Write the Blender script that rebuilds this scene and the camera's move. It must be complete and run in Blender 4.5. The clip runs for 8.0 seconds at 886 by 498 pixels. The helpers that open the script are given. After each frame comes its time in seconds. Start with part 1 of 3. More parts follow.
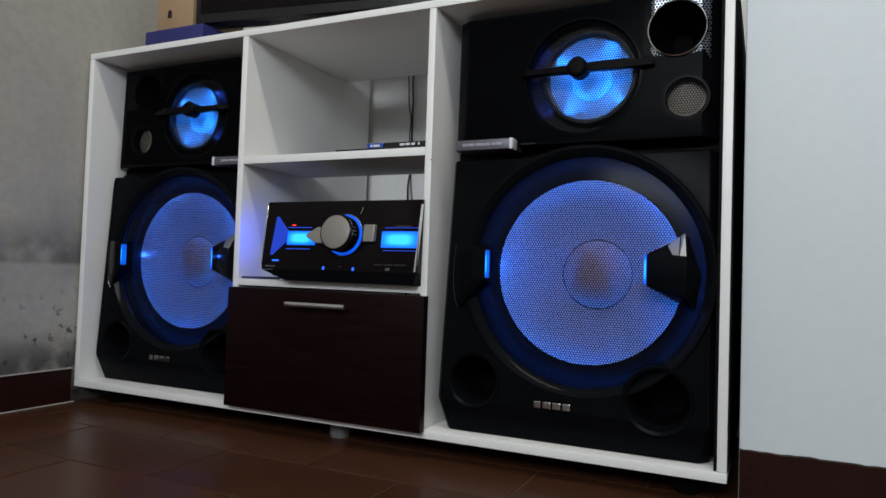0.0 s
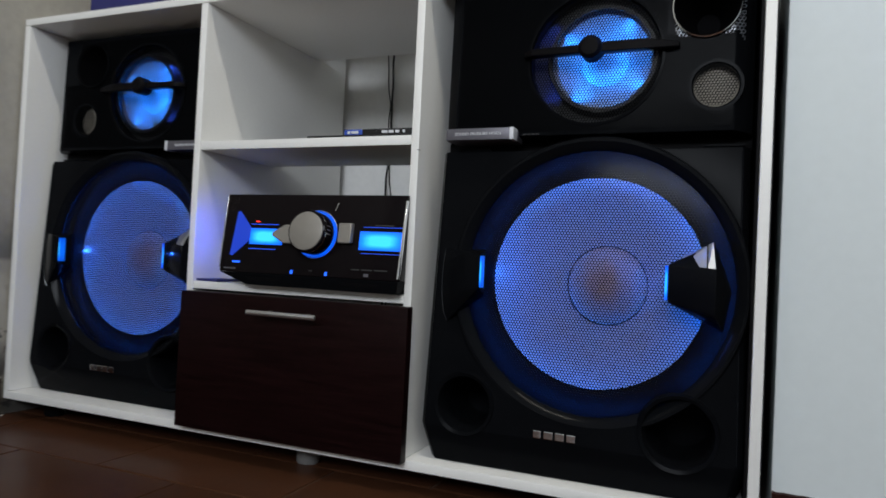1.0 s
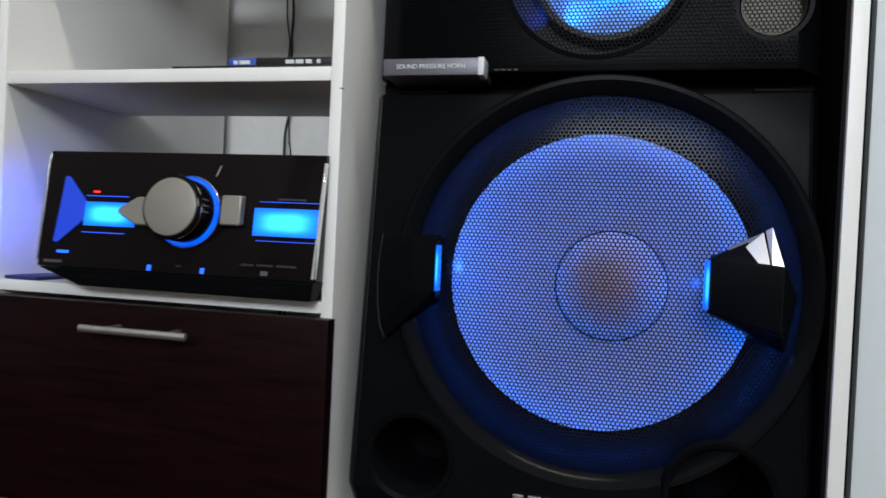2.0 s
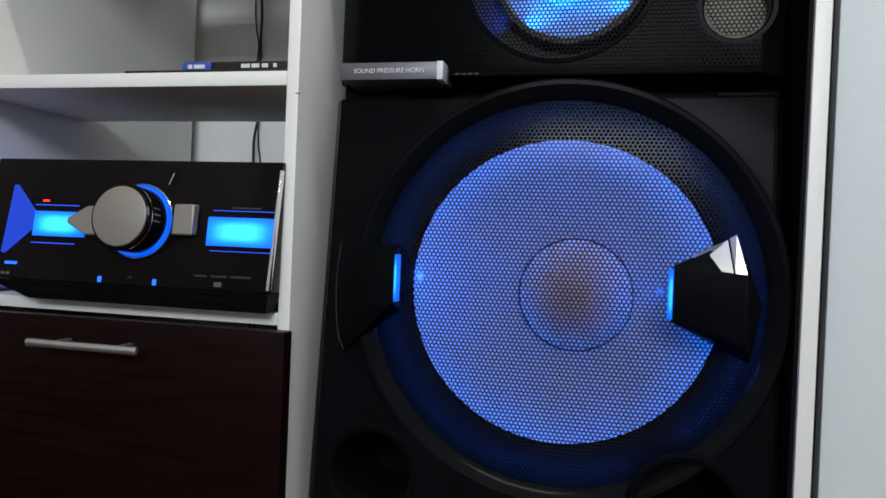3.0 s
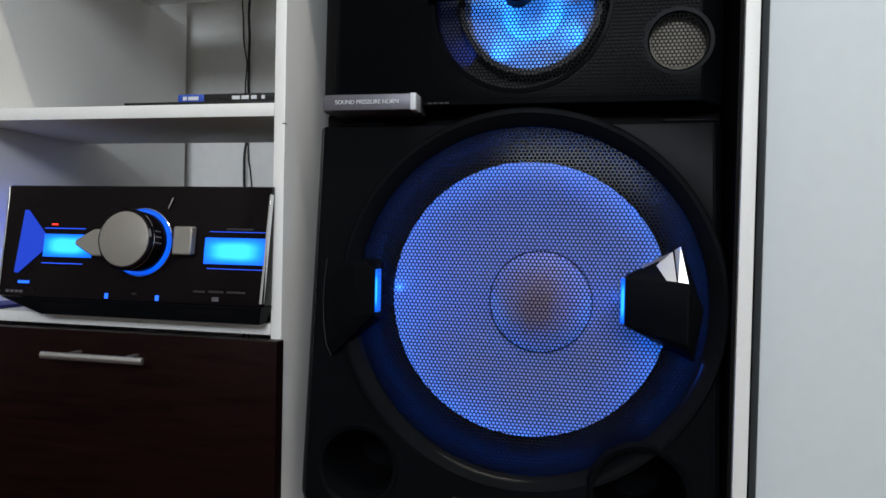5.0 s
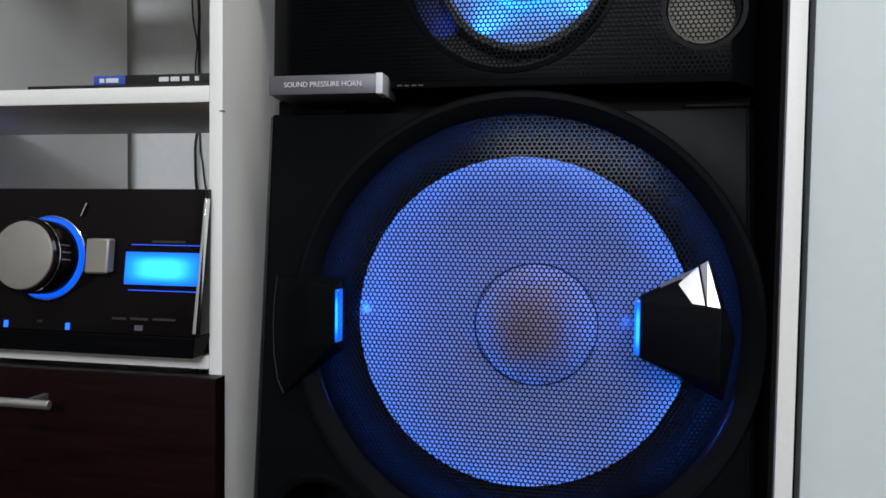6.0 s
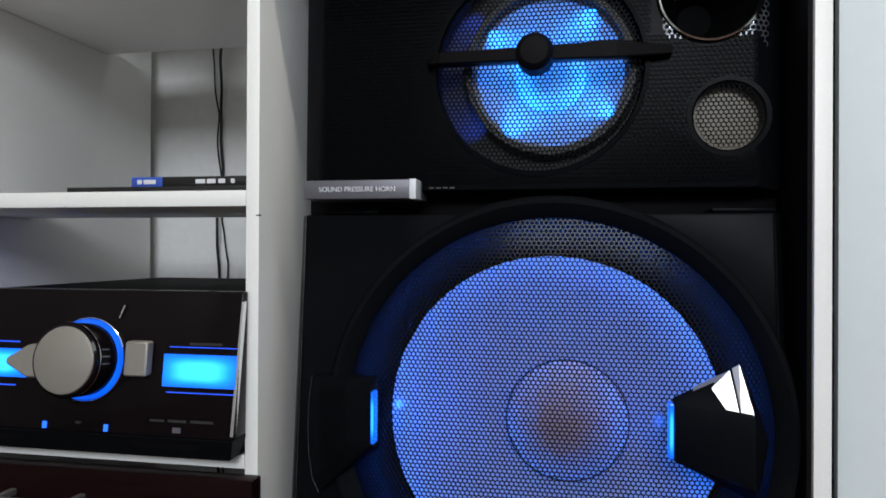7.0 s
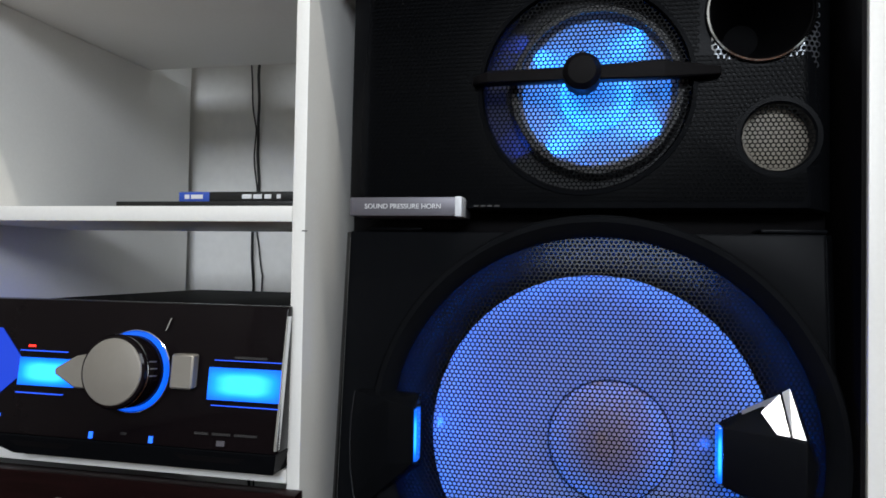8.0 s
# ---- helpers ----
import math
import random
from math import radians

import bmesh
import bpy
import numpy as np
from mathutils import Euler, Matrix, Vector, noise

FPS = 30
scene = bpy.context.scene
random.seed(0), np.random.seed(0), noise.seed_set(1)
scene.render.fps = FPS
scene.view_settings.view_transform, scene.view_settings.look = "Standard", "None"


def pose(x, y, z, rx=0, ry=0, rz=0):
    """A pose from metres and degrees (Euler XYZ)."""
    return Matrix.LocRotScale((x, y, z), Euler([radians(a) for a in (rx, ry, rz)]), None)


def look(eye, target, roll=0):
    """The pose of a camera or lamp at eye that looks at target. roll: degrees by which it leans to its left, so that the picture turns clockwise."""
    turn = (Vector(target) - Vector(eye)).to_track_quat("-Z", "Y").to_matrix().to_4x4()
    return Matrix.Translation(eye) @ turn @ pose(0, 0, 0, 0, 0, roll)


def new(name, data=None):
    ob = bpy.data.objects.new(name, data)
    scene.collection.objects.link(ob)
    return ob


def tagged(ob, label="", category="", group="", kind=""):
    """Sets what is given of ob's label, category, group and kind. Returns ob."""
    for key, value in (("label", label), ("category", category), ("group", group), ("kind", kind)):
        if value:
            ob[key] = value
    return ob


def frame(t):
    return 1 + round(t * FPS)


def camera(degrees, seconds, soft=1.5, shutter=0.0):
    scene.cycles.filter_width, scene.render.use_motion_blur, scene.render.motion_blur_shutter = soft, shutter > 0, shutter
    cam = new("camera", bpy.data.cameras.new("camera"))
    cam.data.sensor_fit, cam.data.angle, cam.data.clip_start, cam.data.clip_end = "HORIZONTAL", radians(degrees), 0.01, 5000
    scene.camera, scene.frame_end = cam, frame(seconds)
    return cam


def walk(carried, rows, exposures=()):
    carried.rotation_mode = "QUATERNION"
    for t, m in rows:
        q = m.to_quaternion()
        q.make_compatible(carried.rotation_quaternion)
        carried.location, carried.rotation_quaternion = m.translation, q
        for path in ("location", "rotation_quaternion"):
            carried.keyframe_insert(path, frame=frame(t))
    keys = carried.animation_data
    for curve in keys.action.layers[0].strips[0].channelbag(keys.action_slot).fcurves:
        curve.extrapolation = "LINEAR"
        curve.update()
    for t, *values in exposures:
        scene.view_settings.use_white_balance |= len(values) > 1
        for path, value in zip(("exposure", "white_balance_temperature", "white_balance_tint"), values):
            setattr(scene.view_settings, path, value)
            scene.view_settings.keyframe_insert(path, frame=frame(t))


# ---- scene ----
cam = camera(66.0, 8.0, 1.55, 0.3)
PATH = [
    (0, (1.8258, -1.0618, 0.2873), (0.9671, 0.7431, 0.356), 1.90),
    (0.5, (1.8064, -1.0773, 0.2674), (0.9823, 0.7415, 0.3799), 2.70),
    (1, (1.733, -0.937, 0.3141), (0.9604, 0.9073, 0.3547), 2.77),
    (1.5, (1.5953, -0.7573, 0.3196), (1.0148, 1.1565, 0.3414), 2.61),
    (2, (1.5669, -0.6622, 0.3325), (1.099, 1.2821, 0.3052), 2.68),
    (2.2, (1.5695, -0.6195, 0.3296), (1.1218, 1.3297, 0.3071), 2.54),
    (3.3, (1.6153, -0.6658, 0.3453), (1.1791, 1.286, 0.3277), 2.35),
    (3.5, (1.6369, -0.6994, 0.3469), (1.1781, 1.2473, 0.3388), 2.26),
    (4, (1.6507, -0.7432, 0.3447), (1.195, 1.2042, 0.3508), 1.73),
    (4.2, (1.6396, -0.7059, 0.3475), (1.1796, 1.2405, 0.3441), 1.54),
    (5.3, (1.6047, -0.6978, 0.3644), (1.2176, 1.2641, 0.3285), 0.98),
    (5.5, (1.5835, -0.5994, 0.3594), (1.2109, 1.3654, 0.3363), 0.81),
    (6, (1.5993, -0.5715, 0.3861), (1.2427, 1.395, 0.3105), 0.81),
    (6.5, (1.5907, -0.5771, 0.392), (1.2569, 1.3948, 0.3788), 0.52),
    (7, (1.5743, -0.5866, 0.4522), (1.2082, 1.3796, 0.4569), 0.27),
    (7.5, (1.5644, -0.5921, 0.4594), (1.1847, 1.3704, 0.5256), 0.40),
    (8, (1.5523, -0.5922, 0.4552), (1.1293, 1.362, 0.5002), 1.02),
]
walk(cam, [(t, look(eye, target, roll)) for t, eye, target, roll in PATH], [(0.0, -0.30), (1.0, -0.28), (1.6, -0.08), (2.2, 0.02), (3.4, -0.14), (4.0, -0.16), (6.0, -0.06), (7.0, 0.02), (8.0, 0.10)])

# ---------------------------------------------------------------- light
world = bpy.data.worlds.new("sky")
scene.world = world
world.use_nodes = True
wn = world.node_tree.nodes
sky = wn.new("ShaderNodeTexSky")
sky.sky_type, sky.sun_disc = "NISHITA", False
sky.sun_elevation, sky.sun_rotation = radians(40), radians(200)
wn["Background"].inputs["Strength"].default_value = 0.1
world.node_tree.links.new(sky.outputs["Color"], wn["Background"].inputs["Color"])

FLOOR, CEIL = -0.036, 2.5


def area_lamp(name, eye, target, sx, sy, watts, colour):
    data = bpy.data.lights.new(name, "AREA")
    data.shape, data.size, data.size_y, data.energy, data.color = "RECTANGLE", sx, sy, watts, colour
    ob = new(name, data)
    ob.matrix_world = look(eye, target)
    return ob


def led_lamp(name, eye, target, degrees, watts, colour):
    """A small diode that shines in one direction."""
    data = bpy.data.lights.new(name, "SPOT")
    data.shadow_soft_size, data.energy, data.color = 0.004, watts, colour
    data.spot_size, data.spot_blend = radians(degrees), 1.0
    ob = new(name, data)
    ob.matrix_world = look(eye, target)
    return ob


WINDOW_W, TUBE_W, MID_W, STRIP_W = 70.0, 22.0, 2.35, 1.3
area_lamp("window_light", (1.9, -3.15, 1.65), (1.9, 0, 1.65), 1.7, 0.72, WINDOW_W, (0.86, 0.92, 1.0))
area_lamp("tube_light", (1.9, -0.80, CEIL - 0.07), (1.9, -0.80, 0), 1.15, 0.06, TUBE_W, (1.0, 0.95, 0.84))

# ---------------------------------------------------------------- helpers
ORG = {}


def mesh_of(name, bm, material=None, smooth=False):
    me = bpy.data.meshes.new(name)
    bmesh.ops.recalc_face_normals(bm, faces=bm.faces)
    if smooth:
        for f in bm.faces:
            f.smooth = True
        for e in bm.edges:
            if len(e.link_faces) == 2 and e.calc_face_angle(0) > radians(35):
                e.smooth = False
    bm.to_mesh(me)
    bm.free()
    if material:
        me.materials.append(material)
    return me


def thing(name, at, label, category, group="", kind=""):
    ob = new(name)
    ob.empty_display_size = 0.05
    ob.location = at
    ORG[ob] = Vector(at)
    return tagged(ob, label, category, group, kind)


def part(name, bm, material, parent, label="", smooth=True):
    """Links a bmesh given in world metres as one mesh under a thing or a part."""
    org = ORG[parent]
    bmesh.ops.translate(bm, verts=bm.verts, vec=-org)
    ob = new(name, mesh_of(name, bm, material, smooth))
    ob.parent = parent
    ORG[ob] = org
    return tagged(ob, label)


def solo(name, bm, material, label, category, group="", kind="", smooth=True, at=None):
    """A thing that is one mesh, with its origin at its base."""
    if at is None:
        lo = [min(v.co[i] for v in bm.verts) for i in range(3)]
        hi = [max(v.co[i] for v in bm.verts) for i in range(3)]
        at = ((lo[0] + hi[0]) / 2, (lo[1] + hi[1]) / 2, lo[2])
    bmesh.ops.translate(bm, verts=bm.verts, vec=-Vector(at))
    ob = new(name, mesh_of(name, bm, material, smooth))
    ob.location = at
    ORG[ob] = Vector(at)
    return tagged(ob, label, category, group, kind)


def box(x0, x1, y0, y1, z0, z1, bevel=0.0, seg=2):
    bm = bmesh.new()
    bmesh.ops.create_cube(bm, size=1)
    for v in bm.verts:
        v.co = Vector((x0 + (v.co.x + 0.5) * (x1 - x0), y0 + (v.co.y + 0.5) * (y1 - y0), z0 + (v.co.z + 0.5) * (z1 - z0)))
    if bevel:
        bmesh.ops.bevel(bm, geom=bm.edges[:], offset=bevel, segments=seg, profile=0.6, affect="EDGES")
    return bm


def hull(points, bevel=0.0, seg=2):
    bm = bmesh.new()
    for p in points:
        bm.verts.new(p)
    got = bmesh.ops.convex_hull(bm, input=bm.verts[:])
    loose = [g for g in got["geom_interior"] + got["geom_unused"] if isinstance(g, bmesh.types.BMVert)]
    bmesh.ops.delete(bm, geom=loose, context="VERTS")
    bmesh.ops.dissolve_limit(bm, angle_limit=radians(1.0), verts=bm.verts[:], edges=bm.edges[:])
    if bevel:
        bmesh.ops.bevel(bm, geom=bm.edges[:], offset=bevel, segments=seg, profile=0.6, affect="EDGES")
    return bm


def lathe(cx, cz, profile, seg=72, sx=1.0, sz=1.0):
    """Turns (radius, y) round an axis along y."""
    bm = bmesh.new()
    rings = []
    for r, y in profile:
        if r < 1e-6:
            rings.append([bm.verts.new((cx, y, cz))])
        else:
            rings.append([bm.verts.new((cx + sx * r * math.cos(2 * math.pi * k / seg), y, cz + sz * r * math.sin(2 * math.pi * k / seg))) for k in range(seg)])
    for a, b in zip(rings, rings[1:]):
        for k in range(seg):
            n = (k + 1) % seg
            if len(a) == 1:
                bm.faces.new((a[0], b[k], b[n]))
            elif len(b) == 1:
                bm.faces.new((a[k], b[0], a[n]))
            else:
                bm.faces.new((a[k], b[k], b[n], a[n]))
    return bm


def join(*bms):
    out = bmesh.new()
    for bm in bms:
        me = bpy.data.meshes.new("tmp")
        bm.to_mesh(me)
        bm.free()
        out.from_mesh(me)
        bpy.data.meshes.remove(me)
    return out


def cut(bm, cutters):
    """The solid bm less the solids in cutters."""
    bmesh.ops.recalc_face_normals(bm, faces=bm.faces)
    body = new("tmp_body", mesh_of("tmp_body", bm))
    tools = []
    for c in cutters:
        tool = new("tmp_tool", mesh_of("tmp_tool", c))
        mod = body.modifiers.new("cut", "BOOLEAN")
        mod.operation, mod.solver, mod.object = "DIFFERENCE", "EXACT", tool
        tools.append(tool)
    dg = bpy.context.evaluated_depsgraph_get()
    me = bpy.data.meshes.new_from_object(body.evaluated_get(dg))
    out = bmesh.new()
    out.from_mesh(me)
    for ob in (body, *tools):
        old = ob.data
        bpy.data.objects.remove(ob)
        bpy.data.meshes.remove(old)
    bpy.data.meshes.remove(me)
    return out


def rod(cx, cz, r, y0, y1, seg=64):
    return lathe(cx, cz, [(0, y0), (r, y0), (r, y1), (0, y1)], seg)


def tube(points, r, seg=8):
    """A round wire along points."""
    bm = bmesh.new()
    pts = [Vector(p) for p in points]
    rings = []
    for i, p in enumerate(pts):
        d = (pts[min(i + 1, len(pts) - 1)] - pts[max(i - 1, 0)]).normalized()
        a = d.cross(Vector((0.31, 0.83, 0.21))).normalized()
        b = d.cross(a)
        rings.append([bm.verts.new(p + r * (math.cos(2 * math.pi * k / seg) * a + math.sin(2 * math.pi * k / seg) * b)) for k in range(seg)])
    for p, q in zip(rings, rings[1:]):
        for k in range(seg):
            bm.faces.new((p[k], q[k], q[(k + 1) % seg], p[(k + 1) % seg]))
    bm.faces.new(rings[0]), bm.faces.new(rings[-1])
    return bm


def honeycomb(cx, cz, half_w, half_h, pitch, hole, depth, inside, surf):
    """A perforated sheet with six-sided holes, as far as inside(u, v) says, with its face at y = surf(u, v)."""
    bm = bmesh.new()
    big = pitch / math.sqrt(3)
    small = big * hole
    dirs = [(math.sin(math.pi * k / 3), math.cos(math.pi * k / 3)) for k in range(6)]
    row = pitch * math.sqrt(3) / 2
    for j in range(-int(half_h / row) - 1, int(half_h / row) + 2):
        for i in range(-int(half_w / pitch) - 1, int(half_w / pitch) + 2):
            u, v = (i + 0.5 * (j % 2)) * pitch, j * row
            if not inside(u, v):
                continue
            y = surf(u, v)
            a, b, c = [], [], []
            for du, dv in dirs:
                yo = surf(u + big * du, v + big * dv)
                a.append(bm.verts.new((cx + u + big * du, yo, cz + v + big * dv)))
                yi = surf(u + small * du, v + small * dv)
                b.append(bm.verts.new((cx + u + small * du, yi, cz + v + small * dv)))
                c.append(bm.verts.new((cx + u + small * du, yi + depth, cz + v + small * dv)))
            for k in range(6):
                n = (k + 1) % 6
                bm.faces.new((a[k], a[n], b[n], b[k]))
                bm.faces.new((b[k], b[n], c[n], c[k]))
    return bm


def lettering(text, size, x, y, z, material, parent, name="lettering", depth=0.0004):
    """Raised letters that face the room, centred on x, z."""
    cu = bpy.data.curves.new("tmp_text", "FONT")
    cu.body, cu.size, cu.extrude, cu.align_x, cu.align_y = text, size, depth, "CENTER", "CENTER"
    tmp = new("tmp_text", cu)
    me = bpy.data.meshes.new_from_object(tmp.evaluated_get(bpy.context.evaluated_depsgraph_get()))
    bm = bmesh.new()
    bm.from_mesh(me)
    bpy.data.objects.remove(tmp)
    bpy.data.curves.remove(cu)
    bpy.data.meshes.remove(me)
    bmesh.ops.transform(bm, matrix=pose(x, y, z, 90, 0, 0), verts=bm.verts)
    return part(name, bm, material, parent, smooth=False)


# ---------------------------------------------------------------- materials
def material(name, colour, rough=0.5, metal=0.0, spread=0.06, scale=12.0, fine=180.0, bump=0.02, second=None, coat=0.0, rough_spread=0.08, stretch=(1, 1, 1), spec=0.5, rnd=0.0):
    """Principled surface with variation at two scales, in metres."""
    m = bpy.data.materials.new(name)
    m.use_nodes = True
    nt = m.node_tree
    n, l = nt.nodes, nt.links
    p = n["Principled BSDF"]
    co = n.new("ShaderNodeTexCoord")
    mp = n.new("ShaderNodeMapping")
    mp.inputs["Scale"].default_value = stretch
    l.new(co.outputs["Object"], mp.inputs["Vector"])
    big = n.new("ShaderNodeTexNoise")
    big.inputs["Scale"].default_value, big.inputs["Detail"].default_value = scale, 5
    small = n.new("ShaderNodeTexNoise")
    small.inputs["Scale"].default_value, small.inputs["Detail"].default_value = fine, 3
    l.new(mp.outputs["Vector"], big.inputs["Vector"])
    l.new(mp.outputs["Vector"], small.inputs["Vector"])
    add = n.new("ShaderNodeMath")
    add.operation = "ADD"
    l.new(big.outputs["Fac"], add.inputs[0])
    l.new(small.outputs["Fac"], add.inputs[1])
    half = n.new("ShaderNodeMath")
    half.operation = "MULTIPLY"
    half.inputs[1].default_value = 0.5
    l.new(add.outputs[0], half.inputs[0])
    ramp = n.new("ShaderNodeValToRGB")
    ramp.color_ramp.elements[0].position, ramp.color_ramp.elements[1].position = 0.3, 0.7
    lo = second or tuple(c * (1 - spread * 2) for c in colour)
    ramp.color_ramp.elements[0].color = (*lo, 1)
    ramp.color_ramp.elements[1].color = (*colour, 1)
    l.new(half.outputs[0], ramp.inputs["Fac"])
    out = ramp.outputs["Color"]
    if rnd:
        info = n.new("ShaderNodeObjectInfo")
        hsv = n.new("ShaderNodeHueSaturation")
        rng = n.new("ShaderNodeMapRange")
        rng.inputs["To Min"].default_value, rng.inputs["To Max"].default_value = 1 - rnd, 1 + rnd
        l.new(info.outputs["Random"], rng.inputs["Value"])
        l.new(rng.outputs["Result"], hsv.inputs["Value"])
        l.new(out, hsv.inputs["Color"])
        out = hsv.outputs["Color"]
    l.new(out, p.inputs["Base Color"])
    rr = n.new("ShaderNodeMapRange")
    rr.inputs["To Min"].default_value, rr.inputs["To Max"].default_value = max(0.02, rough - rough_spread), min(1, rough + rough_spread)
    l.new(big.outputs["Fac"], rr.inputs["Value"])
    l.new(rr.outputs["Result"], p.inputs["Roughness"])
    p.inputs["Metallic"].default_value = metal
    p.inputs["Coat Weight"].default_value = coat
    p.inputs["Coat Roughness"].default_value = 0.06
    p.inputs["Specular IOR Level"].default_value = spec
    if bump:
        b = n.new("ShaderNodeBump")
        b.inputs["Strength"].default_value, b.inputs["Distance"].default_value = bump * 10, 0.001
        l.new(half.outputs[0], b.inputs["Height"])
        l.new(b.outputs["Normal"], p.inputs["Normal"])
    return m


def glow(name, colour, strength):
    m = bpy.data.materials.new(name)
    m.use_nodes = True
    p = m.node_tree.nodes["Principled BSDF"]
    p.inputs["Base Color"].default_value = (*[0.3 * c for c in colour], 1)
    p.inputs["Emission Color"].default_value = (*colour, 1)
    p.inputs["Emission Strength"].default_value = strength
    return m


def screen_glow(name, colour, strength, core=0.5):
    """A backlit display: a pale core that falls off to deep blue towards its rims, slightly uneven along its length."""
    m = bpy.data.materials.new(name)
    m.use_nodes = True
    nt = m.node_tree
    n, l = nt.nodes, nt.links
    p = n["Principled BSDF"]
    co = n.new("ShaderNodeTexCoord")
    sep = n.new("ShaderNodeSeparateXYZ")
    l.new(co.outputs["Generated"], sep.inputs[0])
    falls = []
    for axis, width in (("X", 1.15), ("Z", 1.0)):
        off = n.new("ShaderNodeMath")
        off.operation = "SUBTRACT"
        off.inputs[1].default_value = 0.5
        l.new(sep.outputs[axis], off.inputs[0])
        size = n.new("ShaderNodeMath")
        size.operation = "ABSOLUTE"
        l.new(off.outputs[0], size.inputs[0])
        fall = n.new("ShaderNodeMapRange")
        fall.interpolation_type = "SMOOTHSTEP"
        fall.inputs["From Min"].default_value, fall.inputs["From Max"].default_value = 0.55 * width, 0.12
        l.new(size.outputs[0], fall.inputs["Value"])
        falls.append(fall.outputs["Result"])
    both = n.new("ShaderNodeMath")
    both.operation = "MULTIPLY"
    l.new(falls[0], both.inputs[0])
    l.new(falls[1], both.inputs[1])
    no = n.new("ShaderNodeTexNoise")
    no.inputs["Scale"].default_value = 30
    l.new(co.outputs["Object"], no.inputs["Vector"])
    mixed = n.new("ShaderNodeMath")
    mixed.operation = "MULTIPLY_ADD"
    mixed.inputs[1].default_value = 0.25
    l.new(no.outputs["Fac"], mixed.inputs[0])
    l.new(both.outputs[0], mixed.inputs[2])
    rg = n.new("ShaderNodeValToRGB")
    e = rg.color_ramp.elements
    e[0].position, e[1].position = 0.12, 1.05
    e[0].color = (0.0, 0.06 * strength, 0.5 * strength, 1)
    e[1].color = (0.06 * strength * core, core * strength, 1.1 * strength, 1)
    mid = e.new(0.5)
    mid.color = (0.0, colour[1] * strength, colour[2] * strength, 1)
    l.new(mixed.outputs[0], rg.inputs["Fac"])
    l.new(rg.outputs["Color"], p.inputs["Emission Color"])
    p.inputs["Emission Strength"].default_value = 1.0
    p.inputs["Base Color"].default_value = (0.01, 0.05, 0.12, 1)
    p.inputs["Roughness"].default_value = 0.1
    return m


WHITE = material("white_laminate", (0.81, 0.80, 0.775), 0.42, spread=0.03, scale=6, fine=300, bump=0.004)
WENGE = material("dark_wood_laminate", (0.0130, 0.0040, 0.0042), 0.34, spread=0.4, scale=10, fine=90, bump=0.01, stretch=(1, 1, 14), spec=0.07)
GLOSS = material("gloss_black_plastic", (0.0062, 0.0044, 0.0052), 0.07, spread=0.1, bump=0.0, rough_spread=0.03, spec=0.09)
SATIN = material("satin_black_plastic", (0.0042, 0.0046, 0.0056), 0.24, spread=0.12, scale=25, bump=0.003, spec=0.022)
BEZEL = material("gloss_black_ring", (0.0055, 0.006, 0.0072), 0.16, spread=0.1, bump=0.0, spec=0.04)
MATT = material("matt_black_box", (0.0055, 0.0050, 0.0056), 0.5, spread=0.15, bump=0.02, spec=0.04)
RUBBER = material("black_rubber", (0.0045, 0.0045, 0.005), 0.6, spread=0.15, bump=0.01, spec=0.012)
MESH = material("steel_mesh", (0.0045, 0.0047, 0.0052), 0.22, metal=0.02, spread=0.1, bump=0.0, spec=0.12)
MESH_DARK = material("black_steel_mesh", (0.0028, 0.003, 0.0034), 0.22, metal=0.0, spread=0.1, bump=0.0, spec=0.01)
# black mesh coloured pale for the window light that it reflects
MESH_SHEEN = material("mesh_window_sheen", (0.66, 0.70, 0.78), 0.38, metal=1.0, spread=0.05, bump=0.0)
CONE = material("silver_cone", (0.36, 0.355, 0.34), 0.8, metal=0.0, spread=0.06, scale=30, bump=0.006)
CAP = material("coppery_dust_cap", (0.42, 0.27, 0.19), 0.6, metal=0.05, spread=0.06, scale=30, bump=0.004)
SILVER = material("satin_silver", (0.52, 0.54, 0.58), 0.30, metal=0.85, spread=0.04, fine=300, bump=0.004, stretch=(6, 1, 1))
CHROME = material("chrome", (0.75, 0.76, 0.78), 0.10, metal=1.0, spread=0.03, bump=0.0, rough_spread=0.04)
BRUSHED = material("brushed_steel", (0.62, 0.62, 0.62), 0.32, metal=0.9, spread=0.08, fine=400, bump=0.006, stretch=(1, 8, 8))
TAUPE = material("metallic_taupe_plastic", (0.27, 0.25, 0.222), 0.42, metal=0.35, spread=0.03, bump=0.003)
LABEL = material("grey_metal_label", (0.12, 0.115, 0.135), 0.4, metal=0.4, spread=0.05, bump=0.003)
LABEL_END = material("pale_label_end", (0.62, 0.64, 0.68), 0.4, spread=0.03, bump=0.0)
# for thin strips that stand in for highlights on the loudspeaker edges
GLINT = material("highlight_line_black", (0.02, 0.022, 0.026), 0.15, spread=0.05, bump=0.0, spec=0.6)
BEIGE = material("beige_diaphragm", (0.40, 0.36, 0.30), 0.5, spread=0.08, bump=0.0)
INK = material("pale_ink", (0.62, 0.63, 0.66), 0.5, spread=0.02, bump=0.0)
DIM_INK = material("dim_grey_ink", (0.016, 0.015, 0.016), 0.5, spread=0.02, bump=0.0)
BASKET = material("grey_cast_basket", (0.03, 0.03, 0.032), 0.45, spread=0.1, bump=0.004)
RING_FILL = glow("blue_fill_glow", (0.008, 0.15, 1.0), 250.0)
BLUE = glow("blue_led", (0.015, 0.13, 1.0), 1.9)
STRIP = screen_glow("blue_light_strip", (0.0, 0.16, 1.0), 1.5)
BLUE_DIM = glow("blue_led_ring", (0.02, 0.10, 1.0), 1.1)
